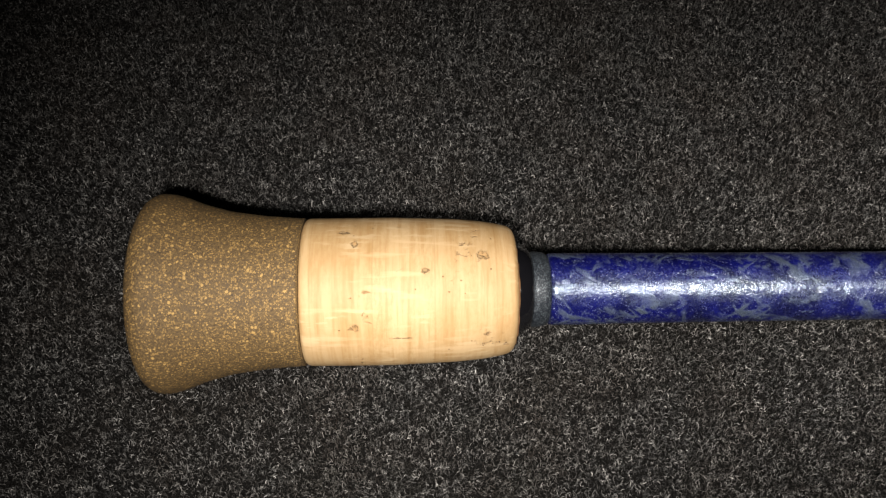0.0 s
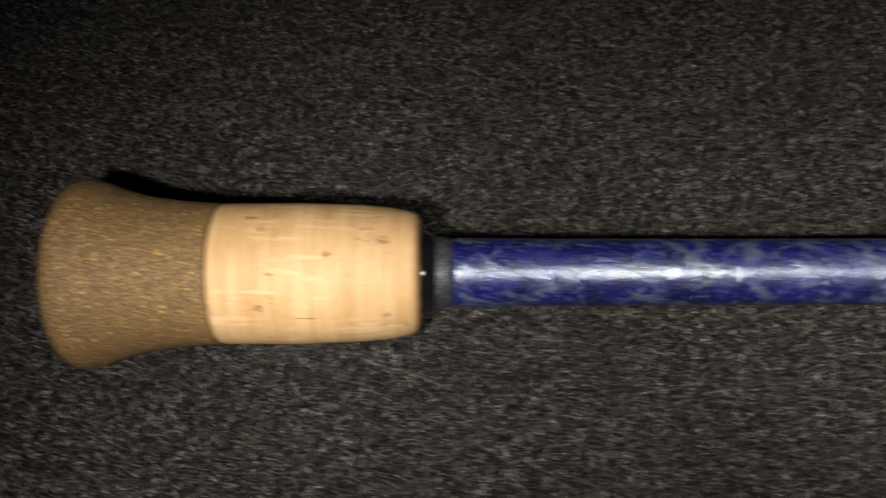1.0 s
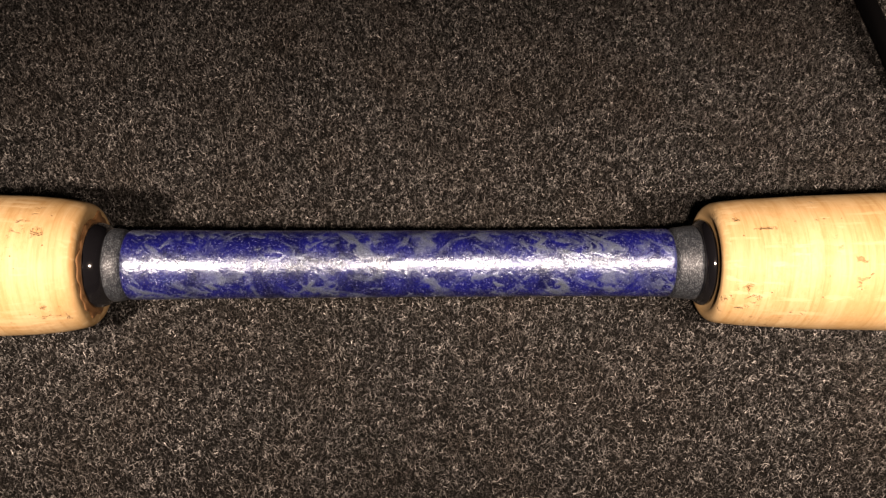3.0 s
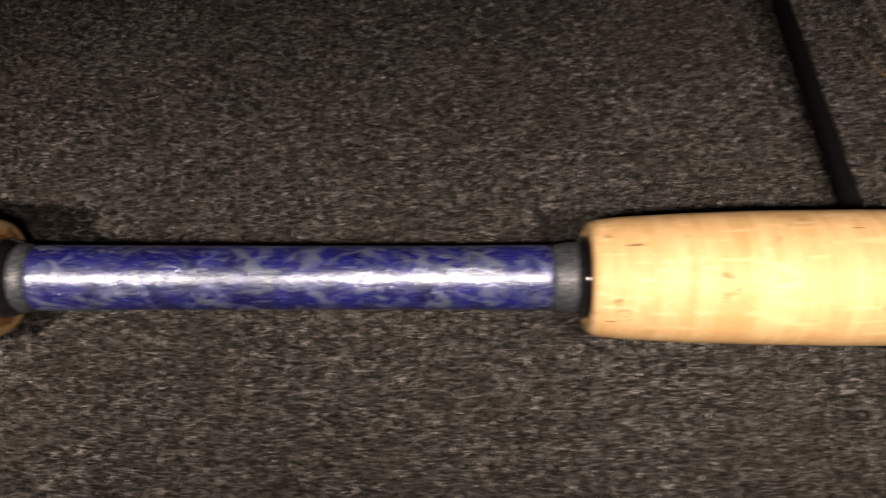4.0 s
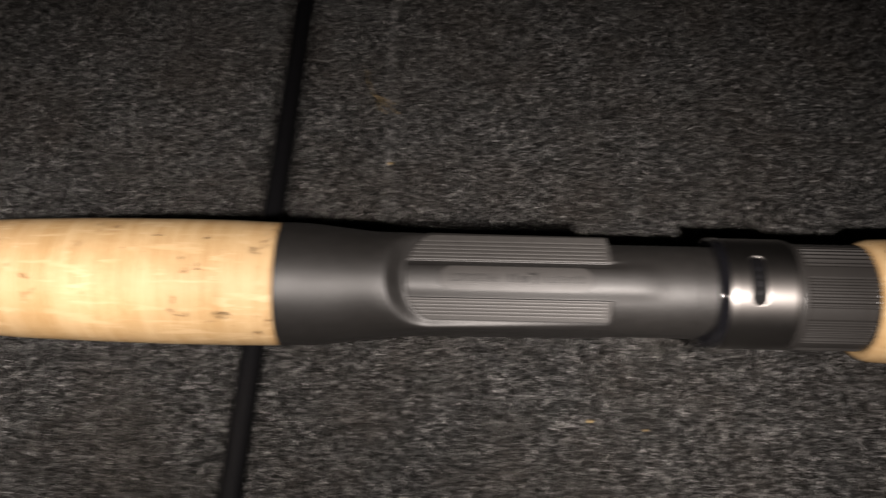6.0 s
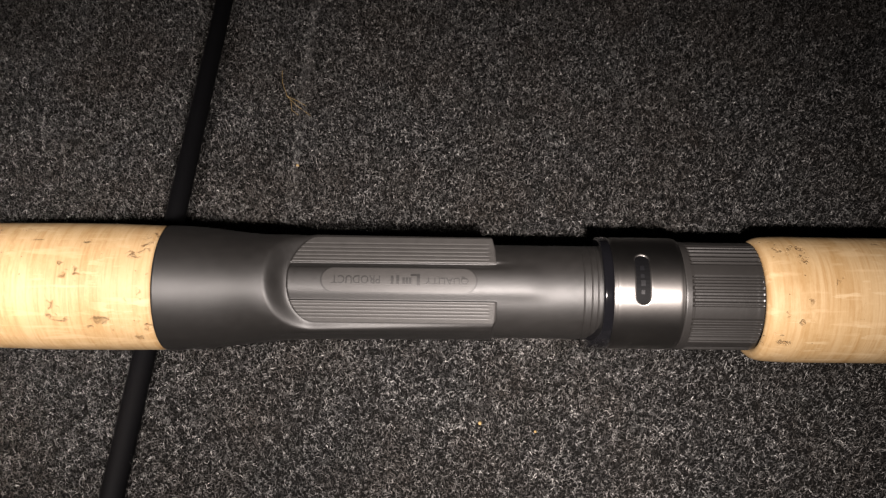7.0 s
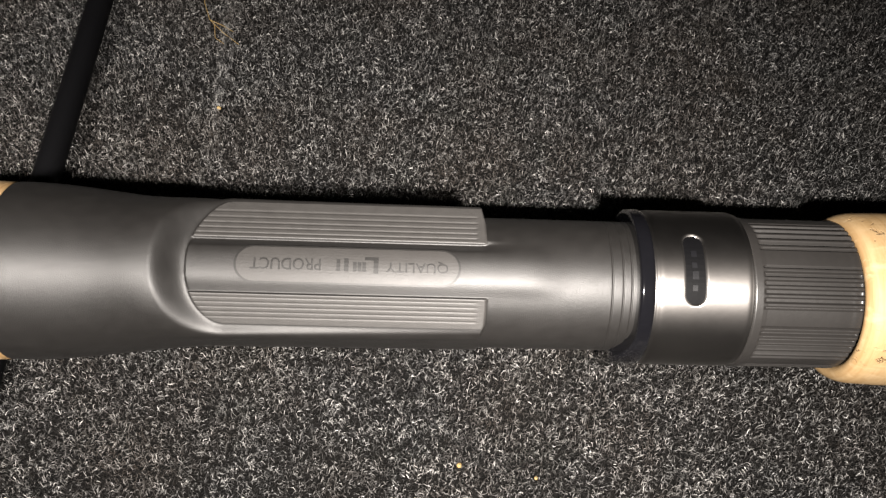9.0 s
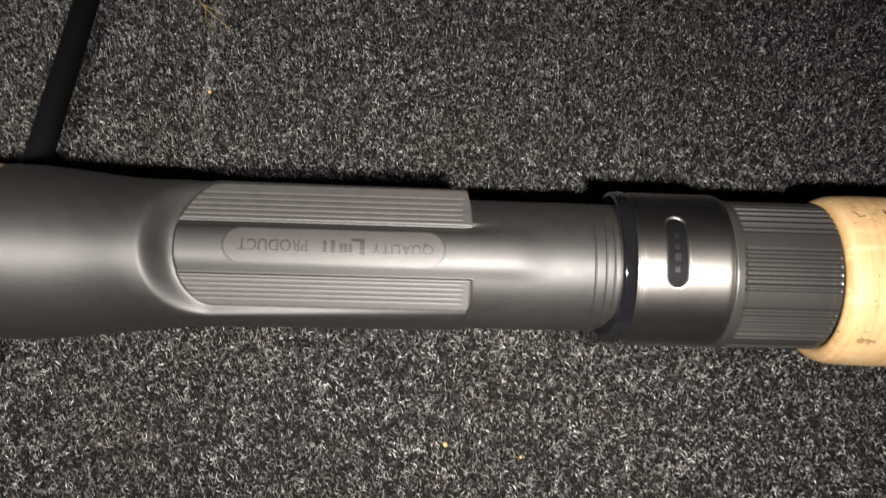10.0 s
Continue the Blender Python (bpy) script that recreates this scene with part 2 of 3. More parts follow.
def mat_material():
    m, t, p = material("carpet_backing")
    c = coords(t)
    n = ramp(t, noise_tex(t, c, 1500, 4, 0.75), (0.35, 0.0), (0.7, 1.0))
    big = noise_tex(t, c, 45, 3, 0.6)
    col = mix(t, n, (0.002, 0.002, 0.002), (0.02, 0.0193, 0.0185))
    col = mix(t, ramp(t, big, (0.35, 0.0), (0.7, 0.5)), col, (0.012, 0.0105, 0.009))
    t.links.new(col, p.inputs["Base Color"])
    p.inputs["Roughness"].default_value = 0.95
    p.inputs["Specular IOR Level"].default_value = 0.08
    bump(t, p, n, 0.8, 0.002)
    return m


CORK = cork_material("cork", (0.365, 0.244, 0.119), 0.0128)
BURL = burl_material()
MARBLE = marble_material()
EPOXY = plain("black_epoxy", (0.004, 0.004, 0.005), 0.08, coat=1.0, depth=0.00002)


def thread_material():
    """Metallic winding thread under a coat: every bit of it glints by itself."""
    m, t, p = material("grey_thread")
    bit = node(t, "ShaderNodeTexVoronoi", {"Vector": coords(t, (1, 0.6, 0.6)), "Scale": 6500}).outputs["Color"]
    spark = node(t, "ShaderNodeSeparateColor", {"Color": bit}).outputs[0]
    t.links.new(mix(t, ramp(t, spark, (0.55, 0.0), (1.0, 1.0)), (0.011, 0.015, 0.021), (0.1, 0.115, 0.13)), p.inputs["Base Color"])
    p.inputs["Metallic"].default_value = 0.4
    p.inputs["Roughness"].default_value = 0.5
    bump(t, p, spark, 0.35, 0.0004)
    return m


THREAD = thread_material()
GRAPHITE = plain("graphite", (0.0078, 0.0071, 0.0066), 0.5, grain=5200, amount=0.6, depth=0.00013, spec=0.55)
SATIN = plain("satin_graphite", (0.026, 0.0243, 0.0228), 0.54, grain=5200, amount=0.5, depth=0.0002, spec=0.65)
LABEL = plain("label_grey", (0.025, 0.0233, 0.022), 0.5, grain=3500, depth=0.00012, spec=0.4)
STEEL = plain("brushed_steel", (0.21, 0.2, 0.192), 0.41, metal=1.0, grain=1500, amount=0.08, depth=0.00002)
steel_tree = STEEL.node_tree
brush = node(steel_tree, "ShaderNodeTangent", direction_type="RADIAL", axis="X")
steel_tree.links.new(brush.outputs[0], steel_tree.nodes["Principled BSDF"].inputs["Tangent"])
steel_tree.nodes["Principled BSDF"].inputs["Anisotropic"].default_value = 0.5
steel_tree.nodes["Principled BSDF"].inputs["Anisotropic Rotation"].default_value = 0.25
# label's grey darkened: edge shading of letters, mark and groove put into colour
LABEL_SHADE = plain("label_shade", (0.008, 0.0075, 0.007), 0.5, spec=0.35)
BLACK = plain("black_plastic", (0.004, 0.004, 0.005), 0.45, spec=0.25)
NUT = plain("dark_nylon", (0.017, 0.0158, 0.015), 0.38, spec=0.6)
TUBE = plain("black_tube", (0.0018, 0.0018, 0.0022), 0.6, spec=0.1)
TORN = plain("torn_cork", (0.15, 0.07, 0.024), 0.8, amount=0.5)
STRAW = plain("straw", (0.26, 0.18, 0.07), 0.6)
PAINT = plain("wall_paint", (0.25, 0.25, 0.25), 0.8, grain=60)
FIBRE = pile_material()
BACKING = mat_material()


# ---- mesh helpers ----
def mesh_object(name, verts, faces, mat, parent=None, label="", smooth=True):
    me = bpy.data.meshes.new(name)
    me.from_pydata(verts, [], faces)
    me.materials.append(mat)
    if smooth:
        me.shade_smooth()
    me.update()
    ob = new(name, me)
    if parent:
        ob.parent = parent
    return tagged(ob, label) if label else ob


def direction(theta):
    return -np.cos(theta), np.sin(theta)


def wrap(name, xs, radius, mat, parent, label="", n=180, cap=True):
    """A tube round the rod's axis: xs in cm, radius(x, theta) in cm on a grid."""
    xs = np.asarray(xs, float)
    th = np.linspace(0, 2 * np.pi, n, endpoint=False)
    X, T = np.meshgrid(xs, th, indexing="ij")
    R = radius(X, T)
    dy, dz = direction(T)
    V = np.stack([X, R * dy, R * dz], -1).reshape(-1, 3) * CM
    i, j = np.meshgrid(np.arange(len(xs) - 1), np.arange(n), indexing="ij")
    k = (j + 1) % n
    F = np.stack([i * n + j, (i + 1) * n + j, (i + 1) * n + k, i * n + k], -1).reshape(-1, 4).tolist()
    if cap:
        F.append(list(range(n)))
        F.append(list(range((len(xs) - 1) * n, len(xs) * n))[::-1])
    return mesh_object(name, V.tolist(), F, mat, parent, label)


def turned(name, profile, mat, parent, label="", n=160, wobble=0.0, fine=0.06):
    """A turned part: profile of (x, r) in cm, its corners softened by dense sampling."""
    pts = np.array(profile, float)
    out = [pts[0]]
    for a, b in zip(pts[:-1], pts[1:]):
        steps = max(1, int(np.hypot(*(b - a)) / fine))
        out += [a + (b - a) * s / steps for s in range(1, steps + 1)]
    P = np.array(out)
    for _ in range(3):
        P[1:-1] = 0.25 * P[:-2] + 0.5 * P[1:-1] + 0.25 * P[2:]
    th = np.linspace(0, 2 * np.pi, n, endpoint=False)
    X, T = np.meshgrid(P[:, 0], th, indexing="ij")
    R = np.repeat(P[:, 1:2], n, 1)
    R = R * (1 + wobble * (np.sin(3 * T + 0.7 * X) + 0.6 * np.sin(5 * T - 1.9 * X + 1)))
    dy, dz = direction(T)
    V = np.stack([X, R * dy, R * dz], -1).reshape(-1, 3) * CM
    i, j = np.meshgrid(np.arange(len(P) - 1), np.arange(n), indexing="ij")
    k = (j + 1) % n
    F = np.stack([i * n + j, (i + 1) * n + j, (i + 1) * n + k, i * n + k], -1).reshape(-1, 4).tolist()
    F += [list(range(n)), list(range((len(P) - 1) * n, len(P) * n))[::-1]]
    return mesh_object(name, V.tolist(), F, mat, parent, label)


def bent(name, spans, r0, r1, theta0, mat, parent, label=""):
    """A flat shape bent round the axis at theta0, standing from r0 to r1: rows of (s, x0, x1) in cm."""
    V, F, n = [], [], len(spans)
    for r in (r1, r0):
        for s, x0, x1 in spans:
            dy, dz = direction(theta0 + s / r1)
            V += [(x0 * CM, r * dy * CM, r * dz * CM), (x1 * CM, r * dy * CM, r * dz * CM)]
    for k in range(n - 1):
        a, b, c, d = 2 * k, 2 * k + 1, 2 * k + 3, 2 * k + 2
        F += [[a, b, c, d], [a, d, 2 * n + d, 2 * n + a], [b, 2 * n + b, 2 * n + c, c]]
    F += [[0, 2 * n, 2 * n + 1, 1], [2 * n - 2, 2 * n - 1, 4 * n - 1, 4 * n - 2]]
    return mesh_object(name, V, F, mat, parent, label, smooth=False)


def stadium(x0, x1, half, n=16):
    """Rows of a stadium whose long side lies along the rod."""
    rows = []
    for a in np.linspace(-math.pi / 2, math.pi / 2, n):
        c = half * (1 - math.cos(a))
        rows.append((half * math.sin(a), x0 + c, x1 - c))
    return rows


def upright(x, half_x, half_s, n=10):
    """Rows of a stadium whose long side runs round the rod."""
    rows = [(-half_s + half_x * (1 - math.cos(a)), x - half_x * math.sin(a), x + half_x * math.sin(a)) for a in np.linspace(0.15, math.pi / 2, n)]
    middle = [(v, x - half_x, x + half_x) for v in np.linspace(half_x - half_s, half_s - half_x, n)][1:-1]
    return rows + middle + [(-v, a, b) for v, a, b in rows[::-1]]


def bar(x0, x1, s0, s1):
    return [(v, x0, x1) for v in np.linspace(s0, s1, 4)]


# ---- the room ----
def slab(name, x0, y0, z0, x1, y1, z1, mat):
    V = [(x, y, z) for z in (z0, z1) for y in (y0, y1) for x in (x0, x1)]
    F = [(0, 2, 3, 1), (4, 5, 7, 6), (0, 1, 5, 4), (2, 6, 7, 3), (0, 4, 6, 2), (1, 3, 7, 5)]
    return tagged(mesh_object(name, V, F, mat, smooth=False), kind="structure")


slab("wall_north", -1.9, 2.1, -0.1, 2.3, 2.2, 2.4, PAINT)
slab("wall_south", -1.9, -2.2, -0.1, 2.3, -2.1, 2.4, PAINT)
slab("wall_west", -2.0, -2.2, -0.1, -1.9, 2.2, 2.4, PAINT)
slab("wall_east", 2.3, -2.2, -0.1, 2.4, 2.2, 2.4, PAINT)
slab("ceiling", -2.0, -2.2, 2.4, 2.4, 2.2, 2.5, PAINT)


def lie(x, y):
    """Height of the carpet in cm: shallow waves and a low crease beside the thin tube."""
    h = 0.03 * np.sin(0.9 * x + 0.4 * y) + 0.03 * np.sin(0.5 * x - 1.1 * y + 1)
    crease = 0.26 * np.exp(-((x - 33.4 + 0.03 * (y - 9)) / 0.22) ** 2) / (1 + np.exp(-(y - 4.5) * 1.5))
    return h + crease


gx = np.concatenate([[-190, -90, -30], np.arange(-10, 60.1, 0.35), [80, 130, 230]])
gy = np.concatenate([[-210, -90, -30], np.arange(-9, 22.1, 0.35), [40, 100, 210]])
GX, GY = np.meshgrid(gx, gy, indexing="ij")
V = np.stack([GX, GY, lie(GX, GY)], -1).reshape(-1, 3) * CM
i, j = np.meshgrid(np.arange(len(gx) - 1), np.arange(len(gy) - 1), indexing="ij")
ny = len(gy)
F = np.stack([i * ny + j, (i + 1) * ny + j, (i + 1) * ny + j + 1, i * ny + j + 1], -1).reshape(-1, 4).tolist()
carpet = mesh_object("floor", V.tolist(), F, BACKING)
tagged(carpet, "charcoal needle-felt carpet flecked with grey fibres", "carpet", kind="structure")


def pile(count):
    """Short curled fibres lying in the carpet, each a bent ribbon of two quads."""
    rng = np.random.default_rng(7)
    x, y = rng.uniform(-9, 55.5, count), rng.uniform(-5.8, 16.8, count)
    # tufts standing along the crease
    k = count // 320
    y[:k] = 4.6 + 11.5 * rng.random(k)
    x[:k] = 33.36 - 0.03 * (y[:k] - 9) + rng.normal(0, 0.13, k)
    a = rng.uniform(0, 2 * np.pi, count)
    length = rng.uniform(0.045, 0.135, count)
    bend = rng.normal(0, 0.9, count)
    width = rng.uniform(0.0027, 0.006, count)
    rise = np.abs(rng.normal(0.03, 0.07, count))
    tuft = np.sin(5.1 * x + 2.3 * np.sin(3.7 * y)) * np.sin(5.7 * y + 2.1 * np.sin(4.3 * x)) + 0.7 * np.sin(11.3 * x - 6.1 * y) * np.sin(9.7 * y + 4.9 * x)
    z0 = lie(x, y) + rng.uniform(-0.01, 0.12, count) + 0.03 * tuft
    rows = []
    px, py, ang = x, y, a
    for k in range(3):
        hz = z0 + rise * (0, 1.0, 0.7)[k]
        tilt = rng.normal(0, 0.006, count)
        if k < 2:
            sx, sy = -np.sin(ang) * width, np.cos(ang) * width
            rows.append(np.stack([px - sx, py - sy, hz - tilt], -1))
            rows.append(np.stack([px + sx, py + sy, hz + tilt], -1))
        else:
            rows.append(np.stack([px, py, hz], -1))
        px, py = px + np.cos(ang) * length / 2, py + np.sin(ang) * length / 2
        ang = ang + bend
    V = (np.stack(rows, 1) * CM).reshape(-1, 3)
    F = np.arange(count)[:, None] * 5 + np.array([0, 2, 3, 1, 2, 4, 3])
    starts = (np.arange(count)[:, None] * 7 + np.array([0, 4])).ravel().astype(np.int32)
    me = bpy.data.meshes.new("carpet_pile")
    me.vertices.add(len(V))
    me.vertices.foreach_set("co", V.ravel())
    me.loops.add(F.size)
    me.loops.foreach_set("vertex_index", F.ravel().astype(np.int32))
    me.polygons.add(len(starts))
    me.polygons.foreach_set("loop_start", starts)
    me.materials.append(FIBRE)
    me.update(calc_edges=True)
    me.shade_smooth()
    ob = new("carpet_pile", me)
    ob.parent = carpet
    return tagged(ob, "curled grey and black carpet fibres", kind="stuff")


pile(PILE)

# ---- the thin tube under the grip ----
n = 28
V, F = [], []
# centre line: x, y and height; it lies on the carpet, bowed up a little past the grip
ends = [(30.5, -26.0, 0.2), (30.3, -10.0, 0.1), (30.23, -5.0, 0.19), (30.165, 0.0, 0.37), (30.1, 5.0, 0.555), (30.03, 10.0, 0.745), (29.98, 14.0, 0.86), (29.85, 24.0, 0.7), (29.75, 34.0, 0.3)]
for x, y, z in ends:
    for a in range(n):
        V.append(((x + 0.3 * math.cos(2 * math.pi * a / n)) * CM, y * CM, (z + 0.3 * math.sin(2 * math.pi * a / n)) * CM))
for r in range(len(ends) - 1):
    F += [[r * n + a, r * n + (a + 1) % n, (r + 1) * n + (a + 1) % n, (r + 1) * n + a] for a in range(n)]
F += [list(range(n))[::-1], list(range((len(ends) - 1) * n, len(ends) * n))]
thin = mesh_object("thin_tube", V, F, TUBE)
tagged(thin, "thin matt black tube lying across the carpet", "tube")

# ---- the fishing rod ----
rod = new("fishing_rod")
rod.matrix_world = pose(0, 0, AXIS * CM, 0, math.degrees(math.atan(SLOPE)), 0)
tagged(rod, "cork-gripped fishing rod with blue sleeve lying on charcoal carpet", "fishing rod")

turned("butt_cap", [(0.1, 0.02), (0.1, 0.7), (0.12, 1.2), (0.15, 1.55), (0.2, 1.84), (0.3, 2.07), (0.5, 2.19), (0.75, 2.18), (1.04, 2.10), (1.41, 1.95), (2.04, 1.78), (2.8, 1.68), (3.59, 1.625)], BURL, rod, "flared brown rubberised cork butt cap")
turned("rear_grip", [(3.6, 0.9), (3.6, 1.59), (3.66, 1.625), (5.5, 1.63), (6.9, 1.58), (7.5, 1.525), (7.9, 1.45), (8.09, 1.4), (8.18, 1.28), (8.18, 1.1), (8.1, 1.02), (8.0, 0.9)], CORK, rod, "pale cork rear grip with dark pits", wobble=0.002)
turned("winding_ring", [(8.02, 0.7), (8.03, 1.0), (8.18, 1.02), (8.34, 0.96), (8.55, 0.87), (8.6, 0.7)], EPOXY, rod, "glossy black epoxy ring")
turned("thread_band", [(8.51, 0.7), (8.52, 0.865), (8.72, 0.835), (8.93, 0.81), (8.95, 0.7)], THREAD, rod, "grey metallic thread band")
turned("sleeve", [(8.91, 0.6), (8.92, 0.805), (11, 0.785), (15, 0.77), (19, 0.77), (21.2, 0.79), (21.35, 0.80), (21.36, 0.6)], MARBLE, rod, "blue and pearl marbled glossy sleeve")
turned("thread_band", [(21.33, 0.7), (21.34, 0.81), (21.6, 0.83), (21.95, 0.88), (21.96, 0.7)], THREAD, rod, "grey metallic thread band")
turned("winding_ring", [(21.91, 0.7), (21.93, 0.87), (22.0, 0.96), (22.08, 1.02), (22.2, 1.02), (22.24, 0.7)], EPOXY, rod, "glossy black epoxy ring")
turned("middle_grip", [(22.36, 0.8), (22.32, 1.03), (22.22, 1.08), (22.15, 1.19), (22.18, 1.3), (22.32, 1.39), (22.9, 1.46), (24.4, 1.55), (26.4, 1.61), (28.4, 1.635), (30.0, 1.63), (31.1, 1.605), (31.15, 1.57), (31.15, 0.9)], CORK, rod, "pale cork grip with dark lenticel pits", wobble=0.002)

# reel seat: a tube with a scooped pad that carries two ribbed panels
PAD = math.radians(67)


def step(v):
    v = np.clip(v, 0, 1)
    return v * v * (3 - 2 * v)


def seat_radius(X, T):
    phi = (T - PAD + np.pi) % (2 * np.pi) - np.pi
    s = phi * 1.3
    up = s > 0
    body = 1.605 - 0.32 * step((X - 31.3) / 3.6) - 0.008 * (X - 34.5).clip(0)
    side = np.where(up, 1.25, 1.14)
    inn = np.where(up, 0.52, 0.52)
    # distance outside the pad's outline, which is rounded towards the butt
    ends = np.maximum(35.02 - X, 0) / 0.68
    q = np.sqrt(ends ** 2 + (s / side) ** 2)
    left = np.where(q > 0, (ends / np.maximum(q, 1e-6)) ** 2, 0)
    u = (q - 1) * (0.68 * left + 1.25 * (1 - left)) / (0.17 + 0.36 * left)
    lift = (0.17 * left + (1 - left) * np.interp(X, [34.5, 35.5, 37.0, 39.5], [0.15, 0.13, 0.1, 0.06])) * (np.cos(np.clip(phi, -1.9, 1.9) * 0.83) * 0.4 + 0.72)
    # two flat panels with fine grooves beside a round spine
    turn = np.where(up, np.radians(21), np.radians(-33))
    tilt = np.clip(phi - turn, -0.75, 0.75)
    plane = np.where(up, 1.205, 1.236) / np.cos(tilt)
    wave = np.abs(((np.abs(s) - inn) / ((side - inn) / 6.5)) % 1 - 0.5) * 2
    groove = np.where(up, 0.01, 0.006) * step((wave - 0.5) / 0.45) * step((np.abs(s) - inn) / 0.03) * step((side - 0.06 - np.abs(s)) / 0.05) * step((39.36 - X) / 0.06)
    spine = 1.2 + 0.05 * np.exp(-(s / 0.42) ** 4) * (1 - step((X - 40.2) / 0.8))
    spine = spine - 0.05 * step((s - 0.3) / 0.2) * step((0.62 - s) / 0.1) * (1 - step((X - 39.3) / 0.6))
    inner = spine + (plane - groove - spine) * step((np.abs(s) - inn) / 0.035)
    edge_r = (1.2 + 0.06 * (s / 0.75) ** 2) * left + plane * (1 - left) - 0.06 * left
    crest = body + lift
    inner = edge_r + (inner - edge_r) * step(-u / 0.05)
    r = np.where(u < 0, inner, np.where(u < 1, edge_r + (crest - edge_r) * step(u), body + lift * np.exp(-((u - 1) / 1.5) ** 2)))
    barrel = spine - 0.014 * sum(np.exp(-((X - g) / 0.014) ** 2) for g in (41.68, 41.87, 42.02))
    e = step((X - 39.46 + 0.22 * np.clip(np.abs(s) - 1.05, 0, 0.3)) / 0.06)
    return r * (1 - e) + barrel * e


xs = np.concatenate([[31.155], np.arange(31.2, 33.05, 0.1), np.arange(33.1, 33.79, 0.05), np.arange(33.8, 35.19, 0.02), np.arange(35.2, 39.17, 0.07), np.arange(39.2, 39.59, 0.02), np.arange(39.65, 41.55, 0.15), np.arange(41.6, 42.2, 0.008)])
seat = wrap("reel_seat", xs, seat_radius, GRAPHITE, rod, "dark graphite reel seat with ribbed thumb panels", n=720)


def thumb_panel(name, sign, label):
    """Lift the faces of one ribbed panel out of the seat's mesh into a part of its own."""
    me = seat.data
    keep, moved = [], []
    for f in me.polygons:
        c = f.center / CM
        s = ((math.atan2(c.z, -c.y) - PAD + math.pi) % (2 * math.pi) - math.pi) * 1.3
        side = 1.25 if s > 0 else 1.14
        bow = math.hypot(max(35.02 - c.x, 0) / 0.68, s / side)
        inside = len(f.vertices) == 4 and 0.55 < s * sign < side and bow < 0.985 and c.x < 39.5
        (moved if inside else keep).append(list(f.vertices))
    points = [tuple(v.co) for v in me.vertices]

    def pick(faces):
        used = sorted({v for f in faces for v in f})
        place = {v: k for k, v in enumerate(used)}
        return [points[v] for v in used], [[place[v] for v in f] for f in faces]

    V, F = pick(keep)
    body = bpy.data.meshes.new("reel_seat")
    body.from_pydata(V, [], F)
    body.materials.append(GRAPHITE)
    body.shade_smooth()
    seat.data = body
    bpy.data.meshes.remove(me)
    V, F = pick(moved)
    return mesh_object(name, V, F, SATIN, seat, label)


thumb_panel("thumb_panel", 1, "satin grey panel with fine lengthwise ribs")
thumb_panel("thumb_panel", -1, "satin grey panel with fine lengthwise ribs")
# dark rim just below the plate's top, painting the shade along its outline
bent("label_groove_shade", stadium(35.18, 39.04, 0.33), 1.2, 1.262, PAD, LABEL_SHADE, seat)
label_plate = bent("label_plate", stadium(35.22, 39.0, 0.3), 1.2, 1.272, PAD, LABEL, seat, "grey raised label plate")


def lettering(text, x0, x1, height):
    """Raised letters, upside down as seen with the butt at the left."""
    curve = bpy.data.curves.new("lettering", "FONT")
    curve.body = text
    curve.resolution_u = 3
    ob = new("lettering", curve)
    bpy.context.view_layer.update()
    me = bpy.data.meshes.new_from_object(ob.evaluated_get(bpy.context.evaluated_depsgraph_get()))
    bpy.data.objects.remove(ob)
    bm = bmesh.new()
    bm.from_mesh(me)
    top = bmesh.ops.extrude_face_region(bm, geom=bm.faces[:])
    raised = {g for g in top["geom"] if isinstance(g, bmesh.types.BMVert)}
    us, vs = [v.co.x for v in bm.verts], [v.co.y for v in bm.verts]
    for v in bm.verts:
        x = x1 - (v.co.x - min(us)) / (max(us) - min(us)) * (x1 - x0)
        s = -((v.co.y - min(vs)) / (max(vs) - min(vs)) - 0.5) * height
        r = 1.29 if v in raised else 1.26
        dy, dz = direction(PAD + s / 1.27)
        v.co = Vector((x, r * dy, r * dz)) * CM
    bmesh.ops.recalc_face_normals(bm, faces=bm.faces[:])
    bm.to_mesh(me)
    bm.free()
    me.materials.clear()
    # letters share the plate's colour; the darker grey paints in their edge shading
    me.materials.append(LABEL_SHADE)
    ob = new("lettering", me)
    ob.parent = label_plate
    return ob


tagged(lettering("QUALITY", 37.76, 38.82, 0.2), "raised word QUALITY")
tagged(lettering("PRODUCT", 35.46, 36.65, 0.2), "raised word PRODUCT")
# maker's mark as plain raised bars
for x0, x1, s0, s1 in [(37.55, 37.63, -0.13, 0.15), (37.4, 37.63, 0.1, 0.15), (37.28, 37.34, -0.1, 0.06), (37.36, 37.42, -0.1, 0.06), (37.2, 37.26, -0.1, 0.06), (37.05, 37.12, -0.1, 0.12), (36.92, 36.98, -0.1, 0.1)]:
    bent("mark", bar(x0, x1, s0, s1), 1.26, 1.29, PAD, LABEL_SHADE, label_plate)

# hood: steel sleeve with a window, black lip, ribbed lock nut
SLOT = math.radians(71)


def hood_radius(X, T):
    s = ((T - SLOT + np.pi) % (2 * np.pi) - np.pi) * 1.41
    q = np.maximum(np.abs(s) - 0.46, 0)
    d = np.sqrt(q ** 2 + (X - 43.06) ** 2) - 0.165
    r = 1.432 - 0.03 * np.exp(-((X - 42.4) / 0.05) ** 2) - 0.03 * np.exp(-((X - 44.07) / 0.05) ** 2)
    return r - 0.07 * step((0.03 - d) / 0.05)


